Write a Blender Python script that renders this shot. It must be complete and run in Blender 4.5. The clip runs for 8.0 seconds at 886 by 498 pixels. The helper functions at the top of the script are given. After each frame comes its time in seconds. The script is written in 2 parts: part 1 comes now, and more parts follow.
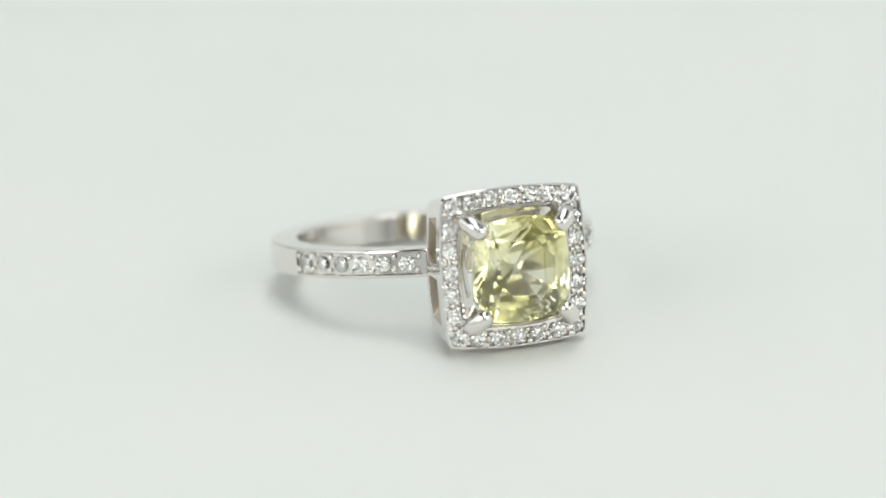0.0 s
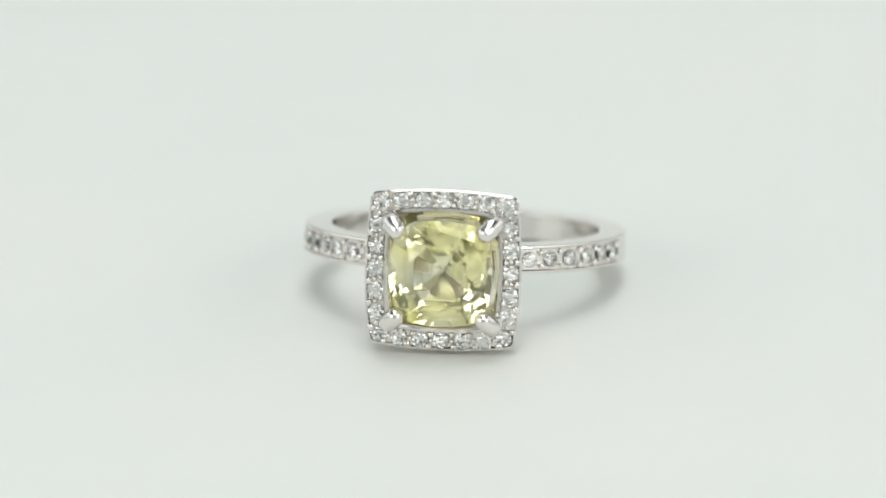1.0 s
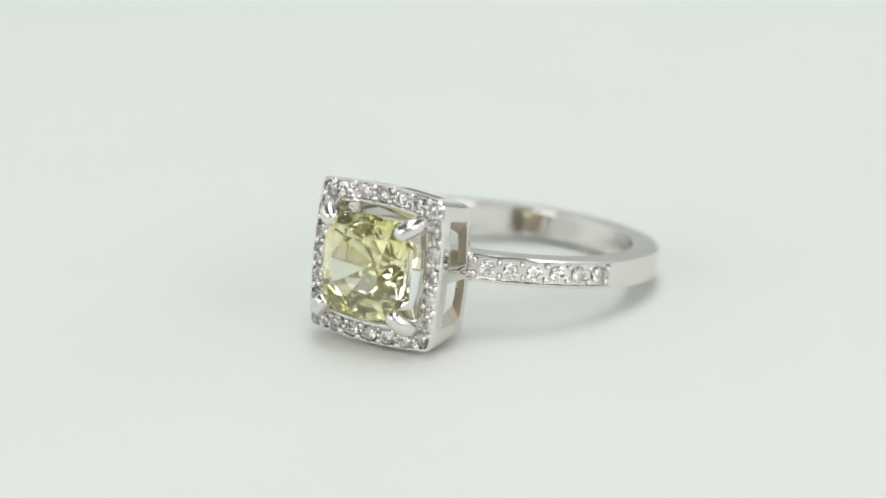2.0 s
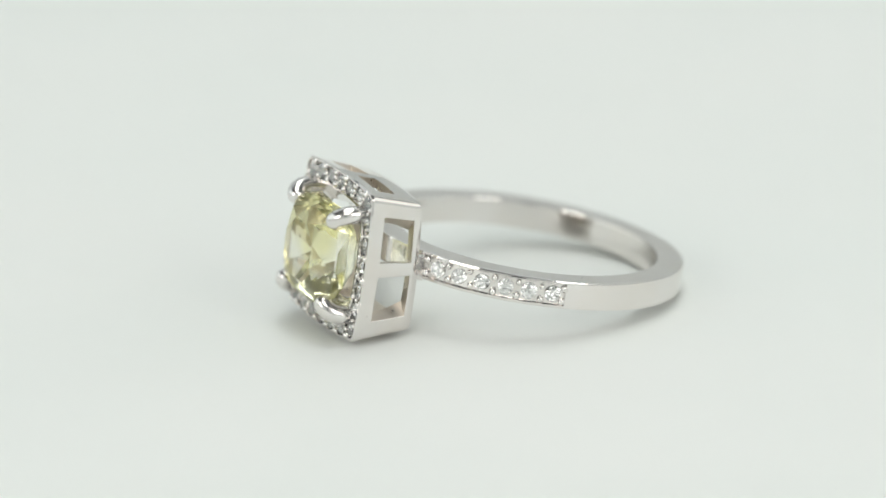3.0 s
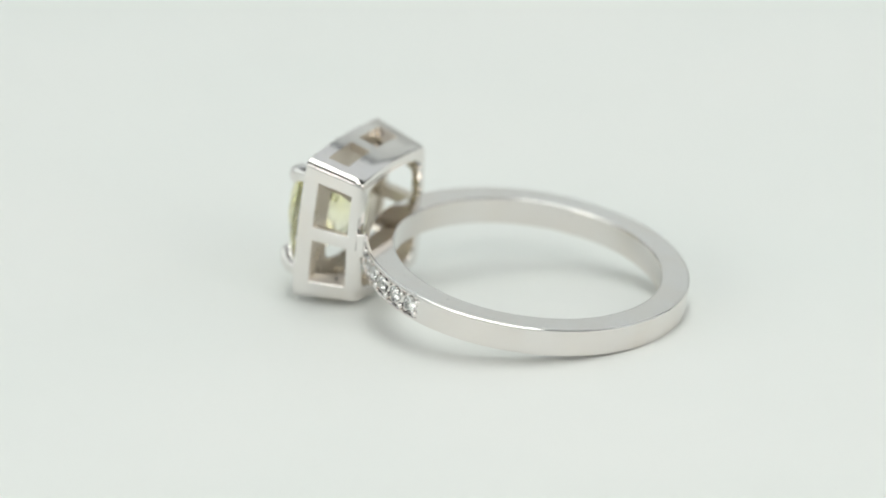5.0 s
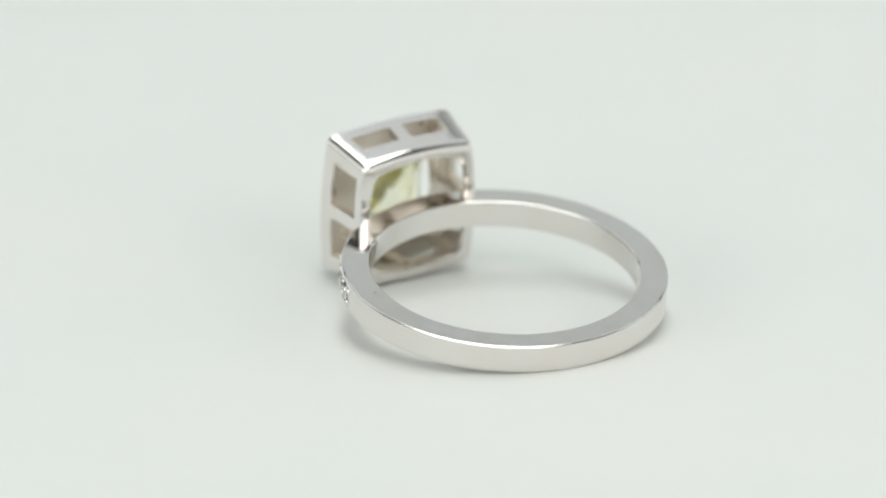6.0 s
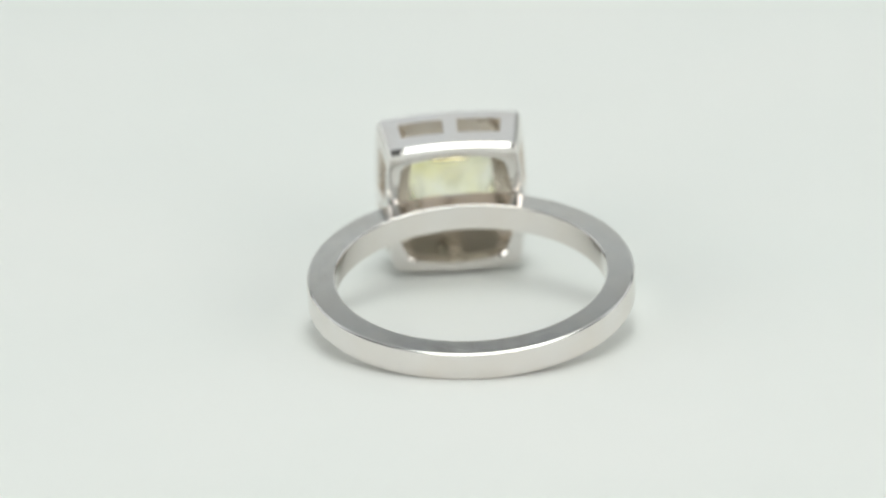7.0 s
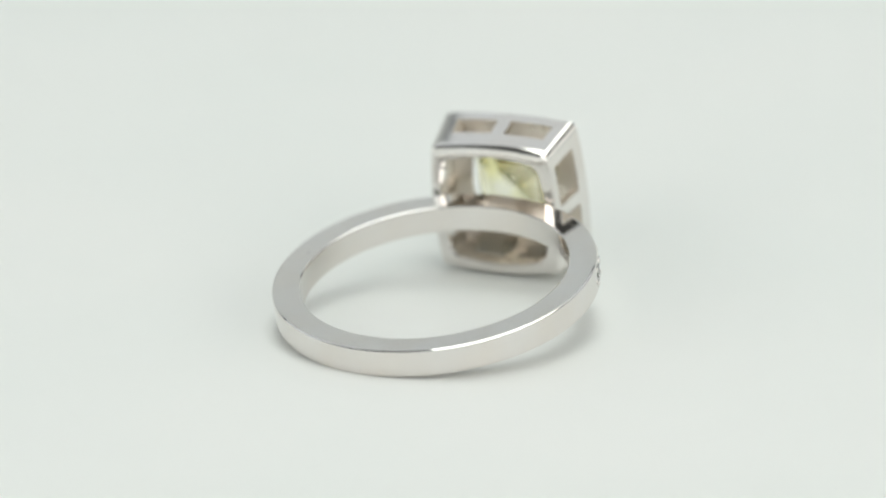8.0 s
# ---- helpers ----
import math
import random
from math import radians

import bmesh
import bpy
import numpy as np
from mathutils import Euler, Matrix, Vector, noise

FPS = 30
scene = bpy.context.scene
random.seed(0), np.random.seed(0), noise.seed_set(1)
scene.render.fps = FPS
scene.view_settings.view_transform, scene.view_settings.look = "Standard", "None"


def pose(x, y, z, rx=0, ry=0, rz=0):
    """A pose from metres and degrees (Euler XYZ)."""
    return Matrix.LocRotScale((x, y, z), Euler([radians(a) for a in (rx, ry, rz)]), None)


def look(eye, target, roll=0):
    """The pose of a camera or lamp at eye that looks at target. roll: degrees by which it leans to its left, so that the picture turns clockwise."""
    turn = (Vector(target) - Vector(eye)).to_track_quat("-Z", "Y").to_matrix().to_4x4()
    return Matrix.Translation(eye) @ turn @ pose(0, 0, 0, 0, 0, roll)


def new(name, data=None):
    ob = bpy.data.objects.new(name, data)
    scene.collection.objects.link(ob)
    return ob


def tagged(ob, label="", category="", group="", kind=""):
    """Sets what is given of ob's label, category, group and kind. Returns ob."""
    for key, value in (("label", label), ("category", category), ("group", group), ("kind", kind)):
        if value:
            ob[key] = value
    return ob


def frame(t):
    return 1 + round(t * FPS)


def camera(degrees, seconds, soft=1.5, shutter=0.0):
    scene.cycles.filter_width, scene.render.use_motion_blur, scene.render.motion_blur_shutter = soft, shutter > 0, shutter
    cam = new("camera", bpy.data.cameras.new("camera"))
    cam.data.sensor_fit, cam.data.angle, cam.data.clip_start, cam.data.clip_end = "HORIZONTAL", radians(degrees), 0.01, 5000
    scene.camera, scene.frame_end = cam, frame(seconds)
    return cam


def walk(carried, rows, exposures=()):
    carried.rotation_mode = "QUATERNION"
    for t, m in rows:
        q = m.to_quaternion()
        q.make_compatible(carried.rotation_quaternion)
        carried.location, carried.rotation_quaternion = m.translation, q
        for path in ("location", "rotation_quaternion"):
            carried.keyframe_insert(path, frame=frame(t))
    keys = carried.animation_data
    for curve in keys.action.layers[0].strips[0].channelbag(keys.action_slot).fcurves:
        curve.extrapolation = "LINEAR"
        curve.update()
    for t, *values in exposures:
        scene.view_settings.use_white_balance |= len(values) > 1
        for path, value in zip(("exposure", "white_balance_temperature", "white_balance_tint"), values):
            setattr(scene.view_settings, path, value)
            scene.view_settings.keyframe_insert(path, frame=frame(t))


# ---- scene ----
MM = 0.001

# ---- camera: a still long lens, looking down on the sheet ----
LENS, LEVEL = 8.289, 18.343
BASE = 3.44                                   # height of the aim over the sheet, mm
DIST = 384.3
cam = camera(LENS, 8.0, soft=1.7)
EYE = (0, -DIST * math.cos(radians(LEVEL)) * MM, (BASE + DIST * math.sin(radians(LEVEL))) * MM)
STAND = look(EYE, (0, 0, BASE * MM), -1.41)
cam.data.dof.use_dof = True
cam.data.dof.focus_distance = 0.3765
cam.data.dof.aperture_fstop = 22
walk(cam, [(0.0, STAND), (8.0, STAND)], exposures=[(0.0, -0.175), (8.0, -0.175)])

# ---- light: an assumed white tent, lit by unseen soft boxes all round ----
world = bpy.data.worlds.new("world")
scene.world = world
world.use_nodes = True
world.node_tree.nodes["Background"].inputs[0].default_value = (0.8, 0.9, 1.0, 1)
world.node_tree.nodes["Background"].inputs[1].default_value = 0.1


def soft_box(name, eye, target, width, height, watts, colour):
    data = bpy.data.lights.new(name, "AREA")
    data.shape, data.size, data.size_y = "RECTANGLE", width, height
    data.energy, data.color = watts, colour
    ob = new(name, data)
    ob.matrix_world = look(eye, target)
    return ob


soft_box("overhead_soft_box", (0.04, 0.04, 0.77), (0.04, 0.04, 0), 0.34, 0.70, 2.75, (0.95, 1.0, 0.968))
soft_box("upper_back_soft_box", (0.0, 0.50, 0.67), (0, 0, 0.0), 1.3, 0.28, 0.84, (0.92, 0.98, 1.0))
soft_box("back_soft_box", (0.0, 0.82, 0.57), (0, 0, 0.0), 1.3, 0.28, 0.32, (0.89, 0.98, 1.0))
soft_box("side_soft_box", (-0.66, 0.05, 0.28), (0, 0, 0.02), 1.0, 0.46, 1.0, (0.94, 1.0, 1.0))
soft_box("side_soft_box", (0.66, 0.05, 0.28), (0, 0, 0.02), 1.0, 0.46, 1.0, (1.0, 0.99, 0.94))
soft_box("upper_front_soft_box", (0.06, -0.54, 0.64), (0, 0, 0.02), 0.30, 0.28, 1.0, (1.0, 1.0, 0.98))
# two fill lamps added in front, to brighten the stone and the diamonds
soft_box("front_fill", (-0.54, -0.62, 0.42), (0, 0, 0.05), 0.34, 0.46, 1.8, (1.0, 0.99, 0.96))
soft_box("front_fill", (0.54, -0.62, 0.42), (0, 0, 0.05), 0.34, 0.46, 1.8, (1.0, 0.99, 0.96))


# ---- materials ----
def material(name):
    mat = bpy.data.materials.new(name)
    mat.use_nodes = True
    tree = mat.node_tree
    return mat, tree, tree.nodes["Principled BSDF"]


def add(tree, kind, **inputs):
    node = tree.nodes.new(kind)
    for key, value in inputs.items():
        node.inputs[key].default_value = value
    return node


def noise_ramp(tree, scale, low, high, detail=4.0, span=(0.35, 0.65)):
    where = tree.nodes.new("ShaderNodeTexCoord")
    tex = add(tree, "ShaderNodeTexNoise", Scale=scale, Detail=detail)
    ramp = tree.nodes.new("ShaderNodeValToRGB")
    ramp.color_ramp.elements[0].position, ramp.color_ramp.elements[1].position = span
    ramp.color_ramp.elements[0].color, ramp.color_ramp.elements[1].color = low, high
    tree.links.new(where.outputs["Object"], tex.inputs["Vector"])
    tree.links.new(tex.outputs["Fac"], ramp.inputs["Fac"])
    return tex, ramp


def paper_material(name, low, high, rough):
    mat, tree, bsdf = material(name)
    _, ramp = noise_ramp(tree, 22.0, low, high)
    tree.links.new(ramp.outputs["Color"], bsdf.inputs["Base Color"])
    fine, _ = noise_ramp(tree, 2600.0, low, high)
    bump = add(tree, "ShaderNodeBump", Strength=0.12, Distance=0.00004)
    tree.links.new(fine.outputs["Fac"], bump.inputs["Height"])
    tree.links.new(bump.outputs["Normal"], bsdf.inputs["Normal"])
    bsdf.inputs["Roughness"].default_value = rough
    bsdf.inputs["Specular IOR Level"].default_value = 0.35
    return mat


def metal_material(name, colour, rough, scratch):
    mat, tree, bsdf = material(name)
    bsdf.inputs["Metallic"].default_value = 1.0
    warm = tuple(c * k for c, k in zip(colour, (0.985, 0.965, 0.94))) + (1,)
    _, ramp = noise_ramp(tree, 260.0, warm, colour + (1,))
    where = tree.nodes.new("ShaderNodeTexCoord")
    pits = add(tree, "ShaderNodeTexVoronoi", Scale=620.0)
    near = tree.nodes.new("ShaderNodeMath")
    near.operation = "LESS_THAN"
    near.inputs[1].default_value = 0.036
    mix = tree.nodes.new("ShaderNodeMix")
    mix.data_type = "RGBA"
    mix.inputs["B"].default_value = (0.30, 0.27, 0.25, 1)
    tree.links.new(where.outputs["Object"], pits.inputs["Vector"])
    tree.links.new(pits.outputs["Distance"], near.inputs[0])
    tree.links.new(near.outputs[0], mix.inputs["Factor"])
    tree.links.new(ramp.outputs["Color"], mix.inputs["A"])
    tree.links.new(mix.outputs["Result"], bsdf.inputs["Base Color"])
    _, polish = noise_ramp(tree, 900.0, (rough * 0.7,) * 3 + (1,), (rough * 1.5,) * 3 + (1,))
    tree.links.new(polish.outputs["Color"], bsdf.inputs["Roughness"])
    fine, _ = noise_ramp(tree, 1400.0, (0, 0, 0, 1), (1, 1, 1, 1))
    bump = add(tree, "ShaderNodeBump", Strength=scratch, Distance=0.00002)
    tree.links.new(fine.outputs["Fac"], bump.inputs["Height"])
    tree.links.new(bump.outputs["Normal"], bsdf.inputs["Normal"])
    return mat


def gem_material(name, colour, ior, rough=0.0, pale=None, silk=0.0, silk_colour=(1, 1, 1)):
    """Clear stone; pale: the colour of its lighter growth zones; silk: the share of light that fine inclusions scatter."""
    mat = bpy.data.materials.new(name)
    mat.use_nodes = True
    tree = mat.node_tree
    tree.nodes.remove(tree.nodes["Principled BSDF"])
    glass = add(tree, "ShaderNodeBsdfGlass", Color=colour + (1,), Roughness=rough, IOR=ior)
    out = tree.nodes["Material Output"].inputs["Surface"]
    if pale:
        _, zones = noise_ramp(tree, 230.0, pale + (1,), colour + (1,), 1.0, (0.42, 0.62))
        tree.links.new(zones.outputs["Color"], glass.inputs["Color"])
    if silk:
        haze = add(tree, "ShaderNodeBsdfTranslucent", Color=silk_colour + (1,))
        mix = add(tree, "ShaderNodeMixShader")
        _, ramp = noise_ramp(tree, 420.0, (silk * 0.4,) * 3 + (1,), (silk * 1.6,) * 3 + (1,))
        tree.links.new(ramp.outputs["Color"], mix.inputs[0])
        tree.links.new(glass.outputs[0], mix.inputs[1])
        tree.links.new(haze.outputs[0], mix.inputs[2])
        tree.links.new(mix.outputs[0], out)
    else:
        tree.links.new(glass.outputs[0], out)
    return mat


PAPER = paper_material("white_paper", (0.80, 0.825, 0.80, 1), (0.83, 0.84, 0.815, 1), 0.55)
TENT = paper_material("tent_fabric", (0.74, 0.76, 0.76, 1), (0.78, 0.79, 0.78, 1), 0.9)
GREY = paper_material("grey_surround", (0.12, 0.12, 0.12, 1), (0.15, 0.15, 0.15, 1), 0.9)
DARK = paper_material("opening_dark", (0.03, 0.03, 0.032, 1), (0.045, 0.045, 0.045, 1), 0.9)
GOLD = metal_material("white_gold", (0.81, 0.785, 0.765), 0.06, 0.012)
GOLD_BRIGHT = metal_material("bright_cut_white_gold", (0.82, 0.80, 0.785), 0.06, 0.05)
GOLD_SOFT = metal_material("hand_polished_white_gold", (0.82, 0.80, 0.785), 0.17, 0.05)
# inner faces of the head: rougher, darker and browner than GOLD
GOLD_INNER = metal_material("dull_inner_white_gold", (0.72, 0.67, 0.60), 0.36, 0.25)
YELLOW = gem_material("yellow_sapphire", (1.0, 0.98, 0.735), 1.77, 0.004, (1.0, 1.0, 0.984), 0.055, (1.0, 0.97, 0.60))
DIAMOND = gem_material("diamond", (0.985, 0.985, 0.98), 2.40)


# ---- helpers of the build ----
def part(name, bm, mat, parent, basis=None, label=""):
    mesh = bpy.data.meshes.new(name)
    bm.to_mesh(mesh)
    bm.free()
    mesh.materials.append(mat)
    return piece(name, mesh, parent, basis, label)


def piece(name, mesh, parent, basis=None, label=""):
    ob = new(name, mesh)
    ob.parent = parent
    if basis is not None:
        ob.matrix_basis = basis
    return tagged(ob, label) if label else ob


def shade_smooth(ob, degrees=35):
    for p in ob.data.polygons:
        p.use_smooth = True
    ob.data.set_sharp_from_angle(angle=radians(degrees))


def bevel(ob, width, segments=2, degrees=35):
    mod = ob.modifiers.new("bevel", "BEVEL")
    mod.width, mod.segments, mod.limit_method = width * MM, segments, "ANGLE"
    mod.angle_limit, mod.harden_normals = radians(degrees), True


def scaled(points):
    return [Vector(p) * MM for p in points]


# ---- structure ----
def slab(name, x0, y0, z0, x1, y1, z1, mat):
    bm = bmesh.new()
    bmesh.ops.create_cube(bm, size=1)
    for v in bm.verts:
        v.co = Vector((x0 if v.co.x < 0 else x1, y0 if v.co.y < 0 else y1, z0 if v.co.z < 0 else z1))
    return tagged(part(name, bm, mat, None), kind="structure")


tagged(slab("ground", -0.7, -0.9, -0.02, 0.7, 0.9, 0.0, PAPER), "smooth matt white sheet of paper under the ring", "backdrop")
# unseen tent walls; grey tops and ceiling added so metal edges reflect dark
slab("wall_north", -0.7, 0.9, 0.0, 0.7, 0.92, 0.8, TENT)
slab("wall_west", -0.72, -0.9, 0.0, -0.7, 0.9, 0.55, TENT)
slab("wall_west_top", -0.72, -0.9, 0.55, -0.7, 0.9, 0.8, GREY)
slab("wall_east", 0.7, -0.9, 0.0, 0.72, 0.9, 0.55, TENT)
slab("wall_east_top", 0.7, -0.9, 0.55, 0.72, 0.9, 0.8, GREY)
slab("wall_south", -0.7, -0.92, 0.0, 0.7, -0.9, 0.5, TENT)
slab("wall_south_top", -0.7, -0.92, 0.5, 0.7, -0.9, 0.8, GREY)
# unseen dark panel, stands in for an opening mirrored in the claws
slab("dark_panel", -0.09, -0.9, 0.18, 0.09, -0.895, 0.38, DARK)
slab("ceiling", -0.7, -0.9, 0.8, 0.7, 0.9, 0.82, GREY)

# ---- ring: its own space has the finger hole along z and the head towards -y, in mm ----
RO, RI, HB = 10.2, 8.43, 0.893
PAVE_IN, PAVE_OUT = 24.5, 76.7
A_U, A_Z, FRONT, DEPTH = 4.60, 4.76, 13.78, 3.83
R_U, R_Z = 4.06, 4.10
BODY = Matrix.Translation(Vector((-0.241, 4.494, BASE - 0.603)) * MM) @ pose(0, 0, 0, -11.139) @ pose(0, 0, 0, 0, 1.784)
HEAD = pose(0.157 * MM, -10 * MM, -0.15 * MM, 1.38, 0, -0.36) @ pose(0, 10 * MM, 0)


def ring_pose(t):
    return pose(1.137 * MM, -0.726 * MM, 0, 0, 0, 21.475 - 28.203 * t + 1.6 * math.exp(-((t - 4.1) / 0.9) ** 2))


ring = tagged(new("ring"), "polished white gold halo ring with a pale yellow cushion-cut stone", "ring")
ring.empty_display_size = 0.005


def band_mesh():
    """A squared band; the outer face is cut to a channel on both shoulders."""
    bm = bmesh.new()
    stations = [(a, False) for a in np.linspace(PAVE_OUT, 360 - PAVE_OUT, 150)]
    stations += [(a, True) for a in np.linspace(360 - PAVE_OUT, 360 - PAVE_IN, 44)]
    stations += [(a, False) for a in np.linspace(360 - PAVE_IN, 360 + PAVE_IN, 30)]
    stations += [(a, True) for a in np.linspace(PAVE_IN, PAVE_OUT, 44)]
    loops = []
    e = 0.15
    for a, cut in stations:
        c = 0.20 if cut else 0.0
        k = 0.04 if cut else 0.0
        half = [(RI, 0.13), (RI, 0.10), (RI + 0.03, 0.03), (RI + 0.10, 0), (RI + 0.13, 0), (RO - e - 0.04, 0), (RO - e, 0), (RO - 0.044, 0.044), (RO, e),
                (RO, 0.20), (RO - k, 0.23), (RO - c, 0.27), (RO - c, 0.31)]
        prof = [(r, -HB + z) for r, z in half] + [(r, HB - z) for r, z in reversed(half)]
        s, o = math.sin(radians(a)), -math.cos(radians(a))
        loops.append([bm.verts.new((r * s, r * o, z)) for r, z in prof])
    for i, lo in enumerate(loops):
        up = loops[(i + 1) % len(loops)]
        for j in range(len(lo)):
            n = (j + 1) % len(lo)
            bm.faces.new((lo[j], lo[n], up[n], up[j]))
    bmesh.ops.remove_doubles(bm, verts=bm.verts, dist=1e-4)
    bmesh.ops.recalc_face_normals(bm, faces=bm.faces)
    return bm


def drilled(bm, spots, radius, deep):
    """The closed mesh bm, in mm, with a conical seat drilled at every spot (a pose whose -y looks out of the surface); then scaled to metres."""
    cut = bmesh.new()
    n = 20
    for m in spots:
        rings = []
        for r, y in ((radius, -0.5), (radius, 0.05), (0.10, deep)):
            rings.append([cut.verts.new(m @ Vector((r * math.cos(2 * math.pi * k / n), y, r * math.sin(2 * math.pi * k / n)))) for k in range(n)])
        for lo, up in zip(rings, rings[1:]):
            for k in range(n):
                cut.faces.new((lo[k], lo[(k + 1) % n], up[(k + 1) % n], up[k]))
        cut.faces.new(rings[0])
        cut.faces.new(rings[-1])
    bmesh.ops.recalc_face_normals(cut, faces=cut.faces)
    obs = []
    for b in (bm, cut):
        data = bpy.data.meshes.new("work")
        b.to_mesh(data)
        b.free()
        obs.append(new("work", data))
    for k in range(2):
        obs[0].data.materials.append(None)
        obs[1].data.materials.append(None)
    mod = obs[0].modifiers.new("seats", "BOOLEAN")
    mod.operation, mod.object, mod.solver = "DIFFERENCE", obs[1], "EXACT"
    bpy.context.view_layer.update()
    out = bmesh.new()
    out.from_object(obs[0], bpy.context.evaluated_depsgraph_get())
    for ob in obs:
        data = ob.data
        bpy.data.objects.remove(ob)
        bpy.data.meshes.remove(data)
    bmesh.ops.scale(out, vec=(MM, MM, MM), verts=out.verts)
    return out


PAVE = [72.4 - 8.52 * k for k in range(6)]
BAND_SPOTS = [pose(0, 0, 0, 0, 0, sign * a) @ Matrix.Translation((0, -RO + 0.13, 0)) for sign in (-1, 1) for a in PAVE]
band = part("band", drilled(band_mesh(), BAND_SPOTS, 0.525, 0.56), GOLD, ring, BODY, "polished squared white gold band")
shade_smooth(band, 28)


def outline(half_u, half_z, r, bulge, ts):
    """A pillow-shaped closed loop: four bowed sides, with the shares ts along each, and round corners. Rows of (u, z, side, share)."""
    out = []
    for side in range(4):
        h, d = (half_u, half_z) if side % 2 == 0 else (half_z, half_u)
        pts = [(t * (h - r), d + bulge * (1 - t * t), side, t) for t in ts]
        for k in (1, 2, 3):
            q = radians(90 - 22.5 * k)
            pts.append((h - r + r * math.cos(q), d - r + r * math.sin(q), side, 9))
        for p, q, s, t in pts:
            u, z = {0: (p, q), 1: (q, -p), 2: (-p, -q), 3: (-q, p)}[side]
            out.append((u, z, s, t))
    return out


def head_mesh():
    """The box of the head in one closed shell: halo with its channel, pierced walls and the open back rim."""
    edge = sorted({round(s * v, 3) for s in (-1, 1) for v in (0.115, 0.82)} | {round(v, 3) for v in np.linspace(-1, 1, 13)})
    rows = [(0.0, 0.11, 0.46), (0.0, 0.86, 0.46), (0.0, 1.0, 0.46), (0.0, 2.25, 0.44), (0.0, 3.2, 0.42), (0.0, DEPTH - 0.24, 0.42),
            (0.07, DEPTH - 0.07, 0.42), (0.24, DEPTH, 0.42), (0.62, DEPTH, 0.95), (0.70, DEPTH - 0.09, 1.0),
            (0.62, 3.2, 0.8), (0.60, 2.25, 0.5), (0.60, 1.0, 0.4), (0.60, 0.86, 0.4), (2.00, 0.90, 0.5), (1.98, 0.82, 0.5),
            (1.37, 0.22, 0.3), (1.34, 0.07, 0.3), (1.30, 0.0, 0.3), (1.16, 0.0, 0.3), (1.11, 0.06, 0.3), (1.07, 0.20, 0.3), (0.25, 0.20, 0.3),
            (0.21, 0.06, 0.3), (0.17, 0.0, 0.42), (0.09, 0.0, 0.45)]
    bm = bmesh.new()
    loops = []
    for inset, d, r in rows:
        f = d / DEPTH
        hu, hz = A_U + (R_U - A_U) * f - inset, A_Z + (R_Z - A_Z) * f - inset
        loop = []
        for u, z, side, t in outline(hu, hz, r, 0.26, edge):
            deeper = 0.22 * (1 - z / A_Z) * f
            loop.append((bm.verts.new((u, -FRONT + d + deeper, z)), side, t))
        loops.append(loop)
    n = len(loops[0])

    def window(j, i):
        """Cell between rows j and j + 1, stations i and i + 1."""
        side, t0, t1 = loops[0][i][1], loops[0][i][2], loops[0][(i + 1) % n][2]
        if 9 in (t0, t1) or loops[0][(i + 1) % n][1] != side:
            return False
        m = abs((t0 + t1) / 2)
        deep = (1, 2) if side % 2 == 0 else (2, 3)
        return 0.115 < m < 0.82 and (j in deep)

    jr = len(rows)
    twin = {1: 13, 2: 12, 3: 11, 4: 10}
    for j in range(jr):
        for i in range(n):
            k, m = (j + 1) % jr, (i + 1) % n
            outer_row = j if j <= 4 else {12: 1, 11: 2, 10: 3}.get(j, -1)
            if outer_row > 0 and window(outer_row, i):
                continue
            f = bm.faces.new((loops[j][i][0], loops[k][i][0], loops[k][m][0], loops[j][m][0]))
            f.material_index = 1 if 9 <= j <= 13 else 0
    reveals = set()
    for j in (1, 2, 3):
        for i in range(n):
            if not window(j, i):
                continue
            for (j0, i0, j1, i1, jj, ii) in ((j, i, j, i + 1, j - 1, i), (j + 1, i, j + 1, i + 1, j + 1, i), (j, i, j + 1, i, j, i - 1), (j, i + 1, j + 1, i + 1, j, i + 1)):
                if window(jj, ii % n) and jj > 0:
                    continue
                i0, i1 = i0 % n, i1 % n
                f = bm.faces.new((loops[j0][i0][0], loops[j1][i1][0], loops[twin[j1]][i1][0], loops[twin[j0]][i0][0]))
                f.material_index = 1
                reveals.add(f)
    bmesh.ops.recalc_face_normals(bm, faces=bm.faces)
    rims = [e for e in bm.edges if len(e.link_faces) == 2 and sum(f in reveals for f in e.link_faces) == 1 and sum(f.material_index for f in e.link_faces) == 1
            and abs(e.verts[0].co.x) > abs(e.verts[0].co.z)]
    bmesh.ops.bevel(bm, geom=rims, offset=0.045, segments=2, profile=0.5, affect="EDGES", clamp_overlap=True, material=0)
    return bm


def halo_point(share, inset):
    """A point on the line of the halo stones, share 0 to 24 round it."""
    side, k = int(share // 6) % 4, (share % 6) / 6 * 2 - 1
    h, d = (A_U, A_Z) if side % 2 == 0 else (A_Z, A_U)
    p, q = k * (h - inset), d - inset + 0.26 * (1 - k * k)
    return {0: (p, q), 1: (q, -p), 2: (-p, -q), 3: (-q, p)}[side]


HALO_SPOTS = []
for i in range(24):
    u, z = halo_point(i, 0.66 if i % 6 else 0.72)
    HALO_SPOTS.append(Matrix.Translation((u, -FRONT + 0.13, z)))
head = part("head", drilled(head_mesh(), HALO_SPOTS, 0.535, 0.56), GOLD, ring, BODY @ HEAD, "square pierced white gold halo setting")
head.data.materials.append(GOLD_INNER)
shade_smooth(head, 28)
bevel(head, 0.08)


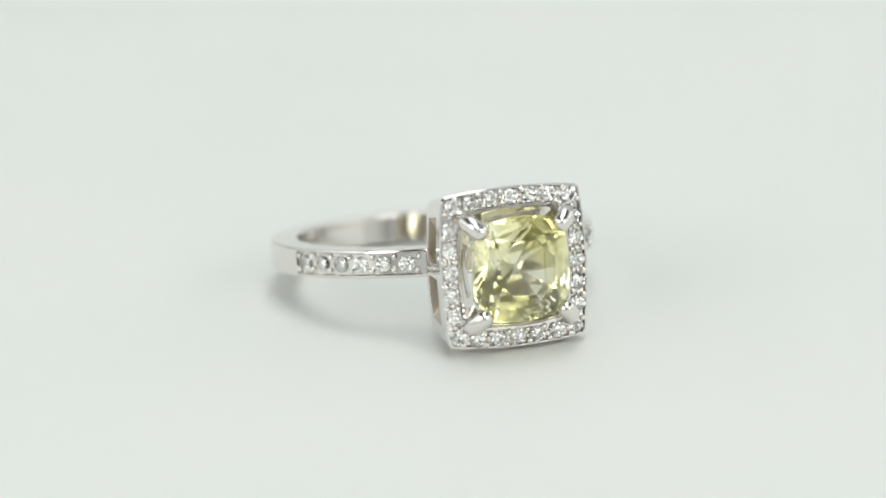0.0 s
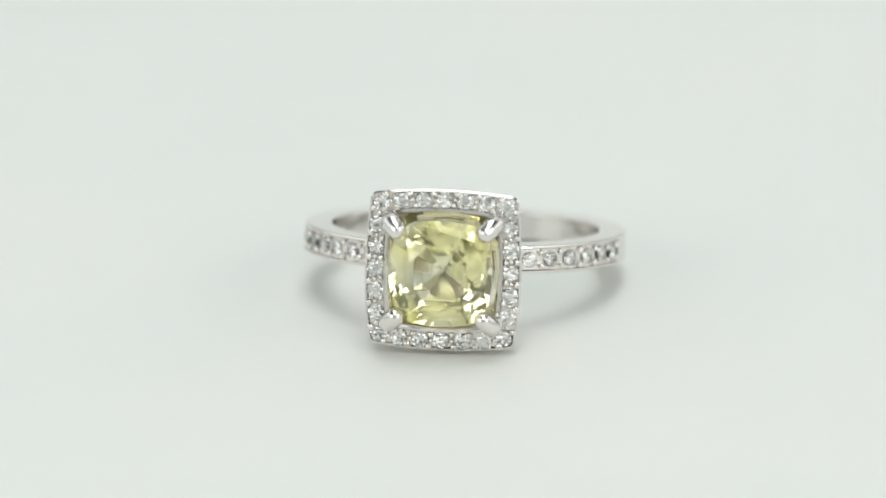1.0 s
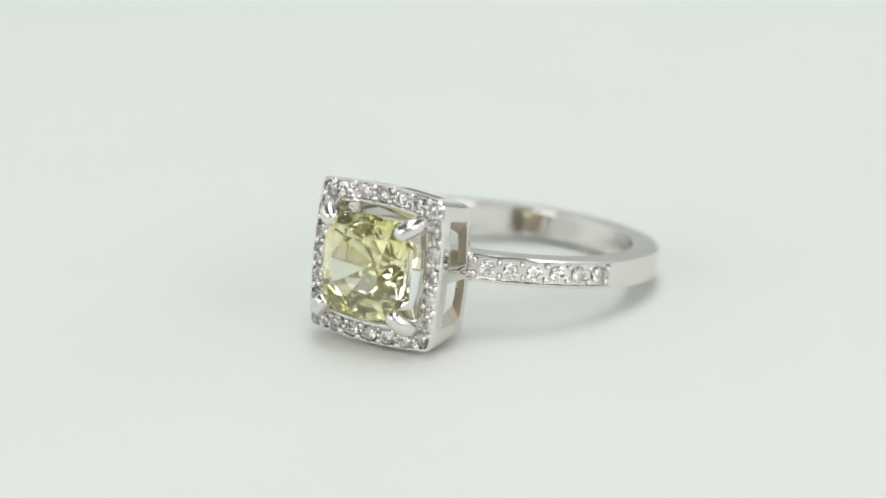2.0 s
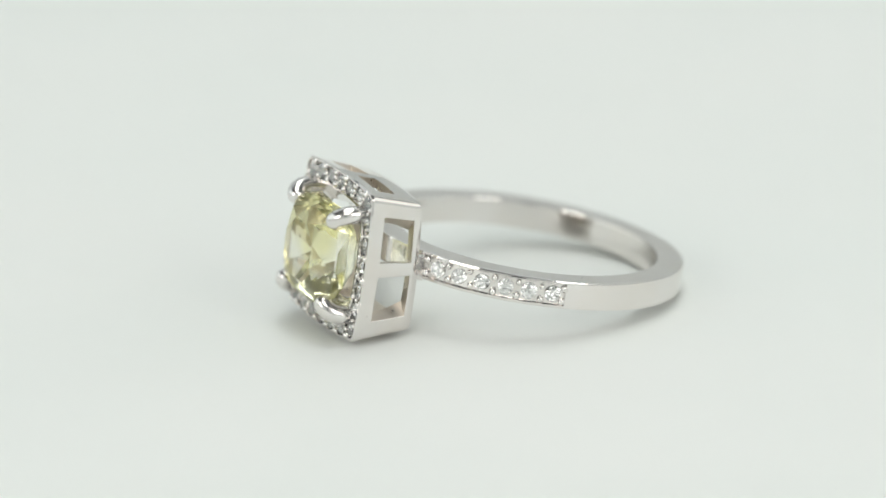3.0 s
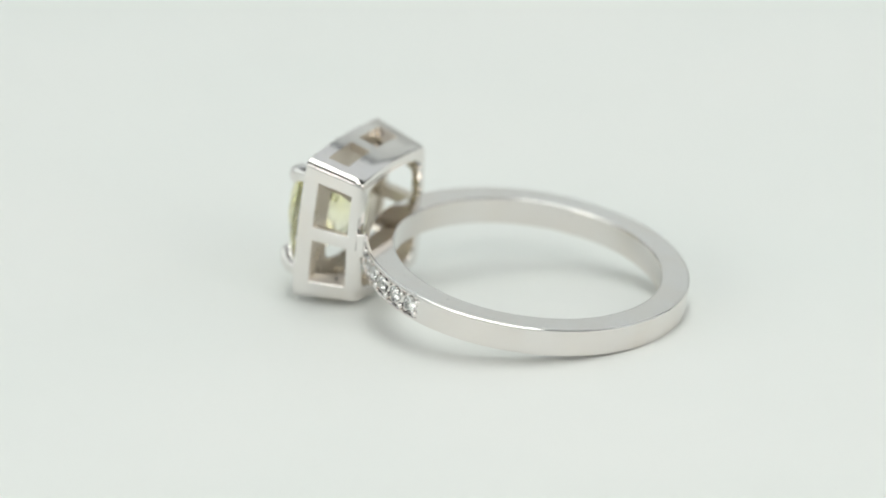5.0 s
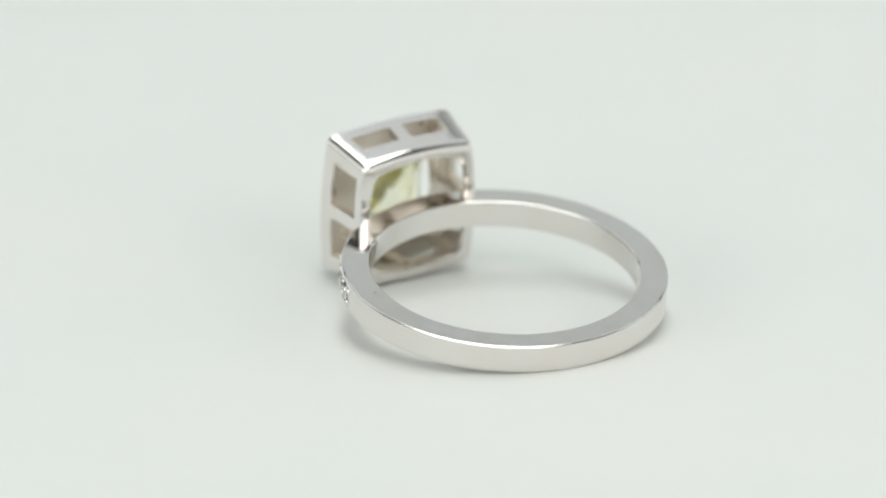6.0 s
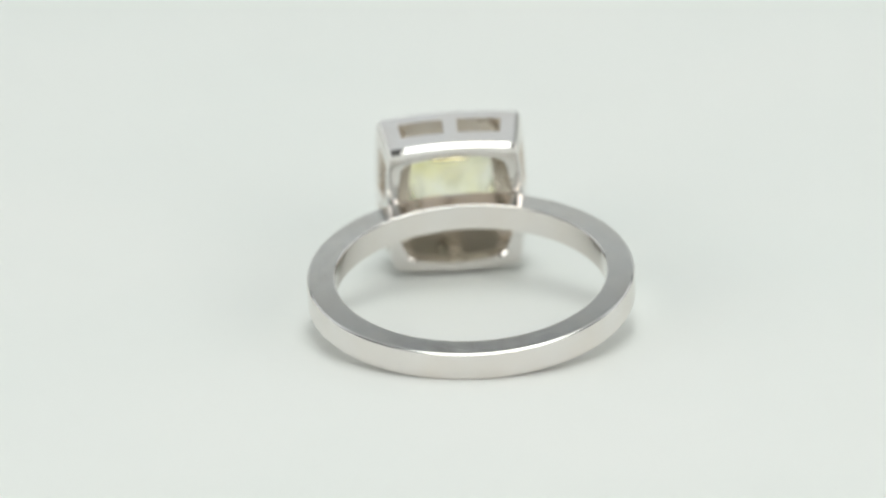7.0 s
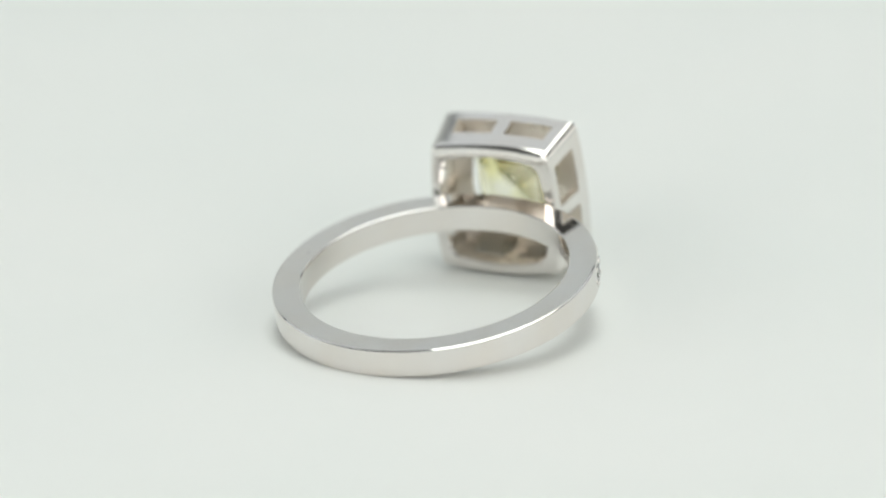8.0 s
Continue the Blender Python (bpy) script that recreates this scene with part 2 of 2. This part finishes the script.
def hull(points):
    bm = bmesh.new()
    for p in scaled(points):
        bm.verts.new(p)
    res = bmesh.ops.convex_hull(bm, input=bm.verts)
    loose = [v for v in bm.verts if not v.link_faces]
    bmesh.ops.delete(bm, geom=loose, context="VERTS")
    bmesh.ops.dissolve_limit(bm, angle_limit=radians(1.5), verts=bm.verts, edges=bm.edges)
    bmesh.ops.recalc_face_normals(bm, faces=bm.faces)
    return bm


def brilliant(radius):
    """Round brilliant, table towards -y, girdle at y = 0."""
    def circle(r, y, n, turn=0.0):
        return [(r * math.cos(2 * math.pi * (i + turn) / n), y, r * math.sin(2 * math.pi * (i + turn) / n)) for i in range(n)]
    R = radius
    pts = circle(0.56 * R, -0.33 * R, 8) + circle(0.79 * R, -0.21 * R, 8, 0.5) + circle(R, -0.02 * R, 16) + circle(R, 0.03 * R, 16)
    pts += circle(0.45 * R, 0.55 * R, 8, 0.5) + [(0, 0.88 * R, 0)]
    return hull(pts)


def cushion():
    """Cushion-cut stone, table towards -y, in the head's space."""
    def loop(k, y, n, turn=0.0, power=3.3):
        out = []
        for i in range(n):
            q = 2 * math.pi * (i + turn) / n
            c, s = math.cos(q), math.sin(q)
            g = (abs(c) ** power + abs(s) ** power) ** (-1 / power)
            out.append((k * 3.16 * g * c, y, k * 3.26 * g * s))
        return out
    def step(k, y, corner=20.0):
        out = []
        for i in range(4):
            for d in (-corner, corner):
                q = radians(45 + 90 * i + d)
                c, t = math.cos(q), math.sin(q)
                g = (abs(c) ** 7 + abs(t) ** 7) ** (-1 / 7)
                out.append((k * 3.16 * g * c, y, k * 3.26 * g * t))
        return out
    pts = loop(0.58, -16.06, 8, 0.5, 2.8) + loop(0.83, -15.66, 8, 0.0, 3.0)
    pts += loop(1.0, -15.02, 16, 0.5) + loop(1.0, -14.92, 16, 0.5)
    pts += step(0.94, -14.18, 15) + step(0.55, -12.98, 13) + step(0.06, -11.82, 12)
    return hull(pts)


stone = part("centre_stone", cushion(), YELLOW, ring, BODY @ HEAD, "pale yellow transparent cushion-cut sapphire")


# ---- prongs ----
def tube(path, radii, n=14):
    bm = bmesh.new()
    path = [Vector(p) for p in path]
    rings = []
    side = None
    for i, p in enumerate(path):
        way = (path[min(i + 1, len(path) - 1)] - path[max(i - 1, 0)]).normalized()
        if side is None:
            side = way.cross(Vector((0.3, 0.1, 1))).normalized()
        side = (side - way * side.dot(way)).normalized()
        other = way.cross(side)
        rings.append([bm.verts.new((p + (side * math.cos(q) + other * math.sin(q)) * radii[i]) * MM) for q in [2 * math.pi * k / n for k in range(n)]])
    for lo, up in zip(rings, rings[1:]):
        for k in range(n):
            bm.faces.new((lo[k], lo[(k + 1) % n], up[(k + 1) % n], up[k]))
    bm.faces.new(rings[0])
    bm.faces.new(rings[-1])
    bmesh.ops.recalc_face_normals(bm, faces=bm.faces)
    return bm


def prong(su, sz):
    knots = [(3.26, -12.8), (3.28, -13.6), (3.26, -14.2), (3.18, -14.65), (3.04, -14.95), (2.88, -15.12), (2.74, -15.2)]
    radii = [0.48, 0.55, 0.58, 0.59, 0.585, 0.575, 0.57]
    bm = tube([(su * c, y, sz * c * (1.02 if sz < 0 else 0.96)) for c, y in knots], radii)
    ball = bmesh.ops.create_uvsphere(bm, u_segments=20, v_segments=14, radius=0.575 * MM)["verts"]
    for v in ball:
        v.co += Vector((su * 2.72, -15.2, sz * 2.72 * (1.02 if sz < 0 else 0.96))) * MM
    ob = part("prong", bm, GOLD_SOFT, head, None, "rounded claw holding the yellow stone")
    shade_smooth(ob, 60)


for su in (-1, 1):
    for sz in (-1, 1):
        prong(su, sz)



# ---- what joins the head to the band ----
def side_u(d):
    """Outer face of the head's side walls, half-way up, at the depth d."""
    return A_U + 0.26 + (R_U - A_U) * d / DEPTH


for su in (-1, 1):
    corners = [(su * (side_u(d) - inner), -FRONT + d, sz * z) for d, z, inner in ((3.26, 0.46, 0.02), (3.26, 0.46, 0.55), (4.5, 0.86, 0.12), (4.5, 0.86, 0.7)) for sz in (-1, 1)]
    gusset = part("gusset", hull(corners), GOLD, head, None, "flared bridge between the head and the band")
    bevel(gusset, 0.09, 3)

# ---- halo stones and grains ----
gem_bm = brilliant(0.53)
gem_mesh = bpy.data.meshes.new("diamond")
gem_bm.to_mesh(gem_mesh)
gem_bm.free()
gem_mesh.materials.append(DIAMOND)

grain_bm = bmesh.new()
bmesh.ops.create_icosphere(grain_bm, subdivisions=3, radius=0.20 * MM)
for v in grain_bm.verts:
    if v.co.y > 0:
        v.co.y *= 1.9
grain_mesh = bpy.data.meshes.new("grain")
grain_bm.to_mesh(grain_mesh)
grain_bm.free()
grain_mesh.materials.append(GOLD_BRIGHT)
for p in grain_mesh.polygons:
    p.use_smooth = True


def metres(m):
    return Matrix.Translation(m.translation * MM) @ m.to_3x3().to_4x4()


def set_stone(parent, spot, tilt):
    lie = pose(0, 0, 0, rng.uniform(-tilt, tilt), rng.uniform(0, 90), rng.uniform(-tilt, tilt))
    piece("diamond", gem_mesh, parent, metres(spot) @ pose(0, 0.0, 0) @ lie @ Matrix.Scale(rng.uniform(0.92, 1.0), 4))


def set_grain(parent, m, size=1.0):
    piece("grain", grain_mesh, parent, metres(m) @ pose(0, 0, 0, 0, rng.uniform(0, 90), 0) @ Matrix.Scale(size * rng.uniform(0.85, 1.15), 4))


rng = random.Random(4)
for i, spot in enumerate(HALO_SPOTS):
    set_stone(head, spot, 8)
    for inset in (0.30, 1.02):
        u, z = halo_point(i + 0.5 + rng.uniform(-0.05, 0.05), inset + rng.uniform(-0.03, 0.03))
        set_grain(head, Matrix.Translation((u, -FRONT + 0.08, z)), 1.12)
    u, z = halo_point(i + 0.5, 0.66)
    set_grain(head, Matrix.Translation((u, -FRONT + 0.12, z)), 0.85)

# ---- shoulder stones and grains ----
for spot in BAND_SPOTS:
    set_stone(band, spot, 7)
for sign in (-1, 1):
    for a in [PAVE[0] + 3.6] + [a - 4.26 for a in PAVE]:
        for z in (-0.40, 0.40):
            turn = pose(0, 0, 0, 0, 0, sign * (a + rng.uniform(-0.5, 0.5)))
            set_grain(band, turn @ Matrix.Translation((0, -RO + 0.10, z + rng.uniform(-0.04, 0.04))))


# ---- what moves: the ring goes round on its sheet ----
def motions():
    walk(ring, [(k / 10, ring_pose(k / 10)) for k in range(81)])


motions()
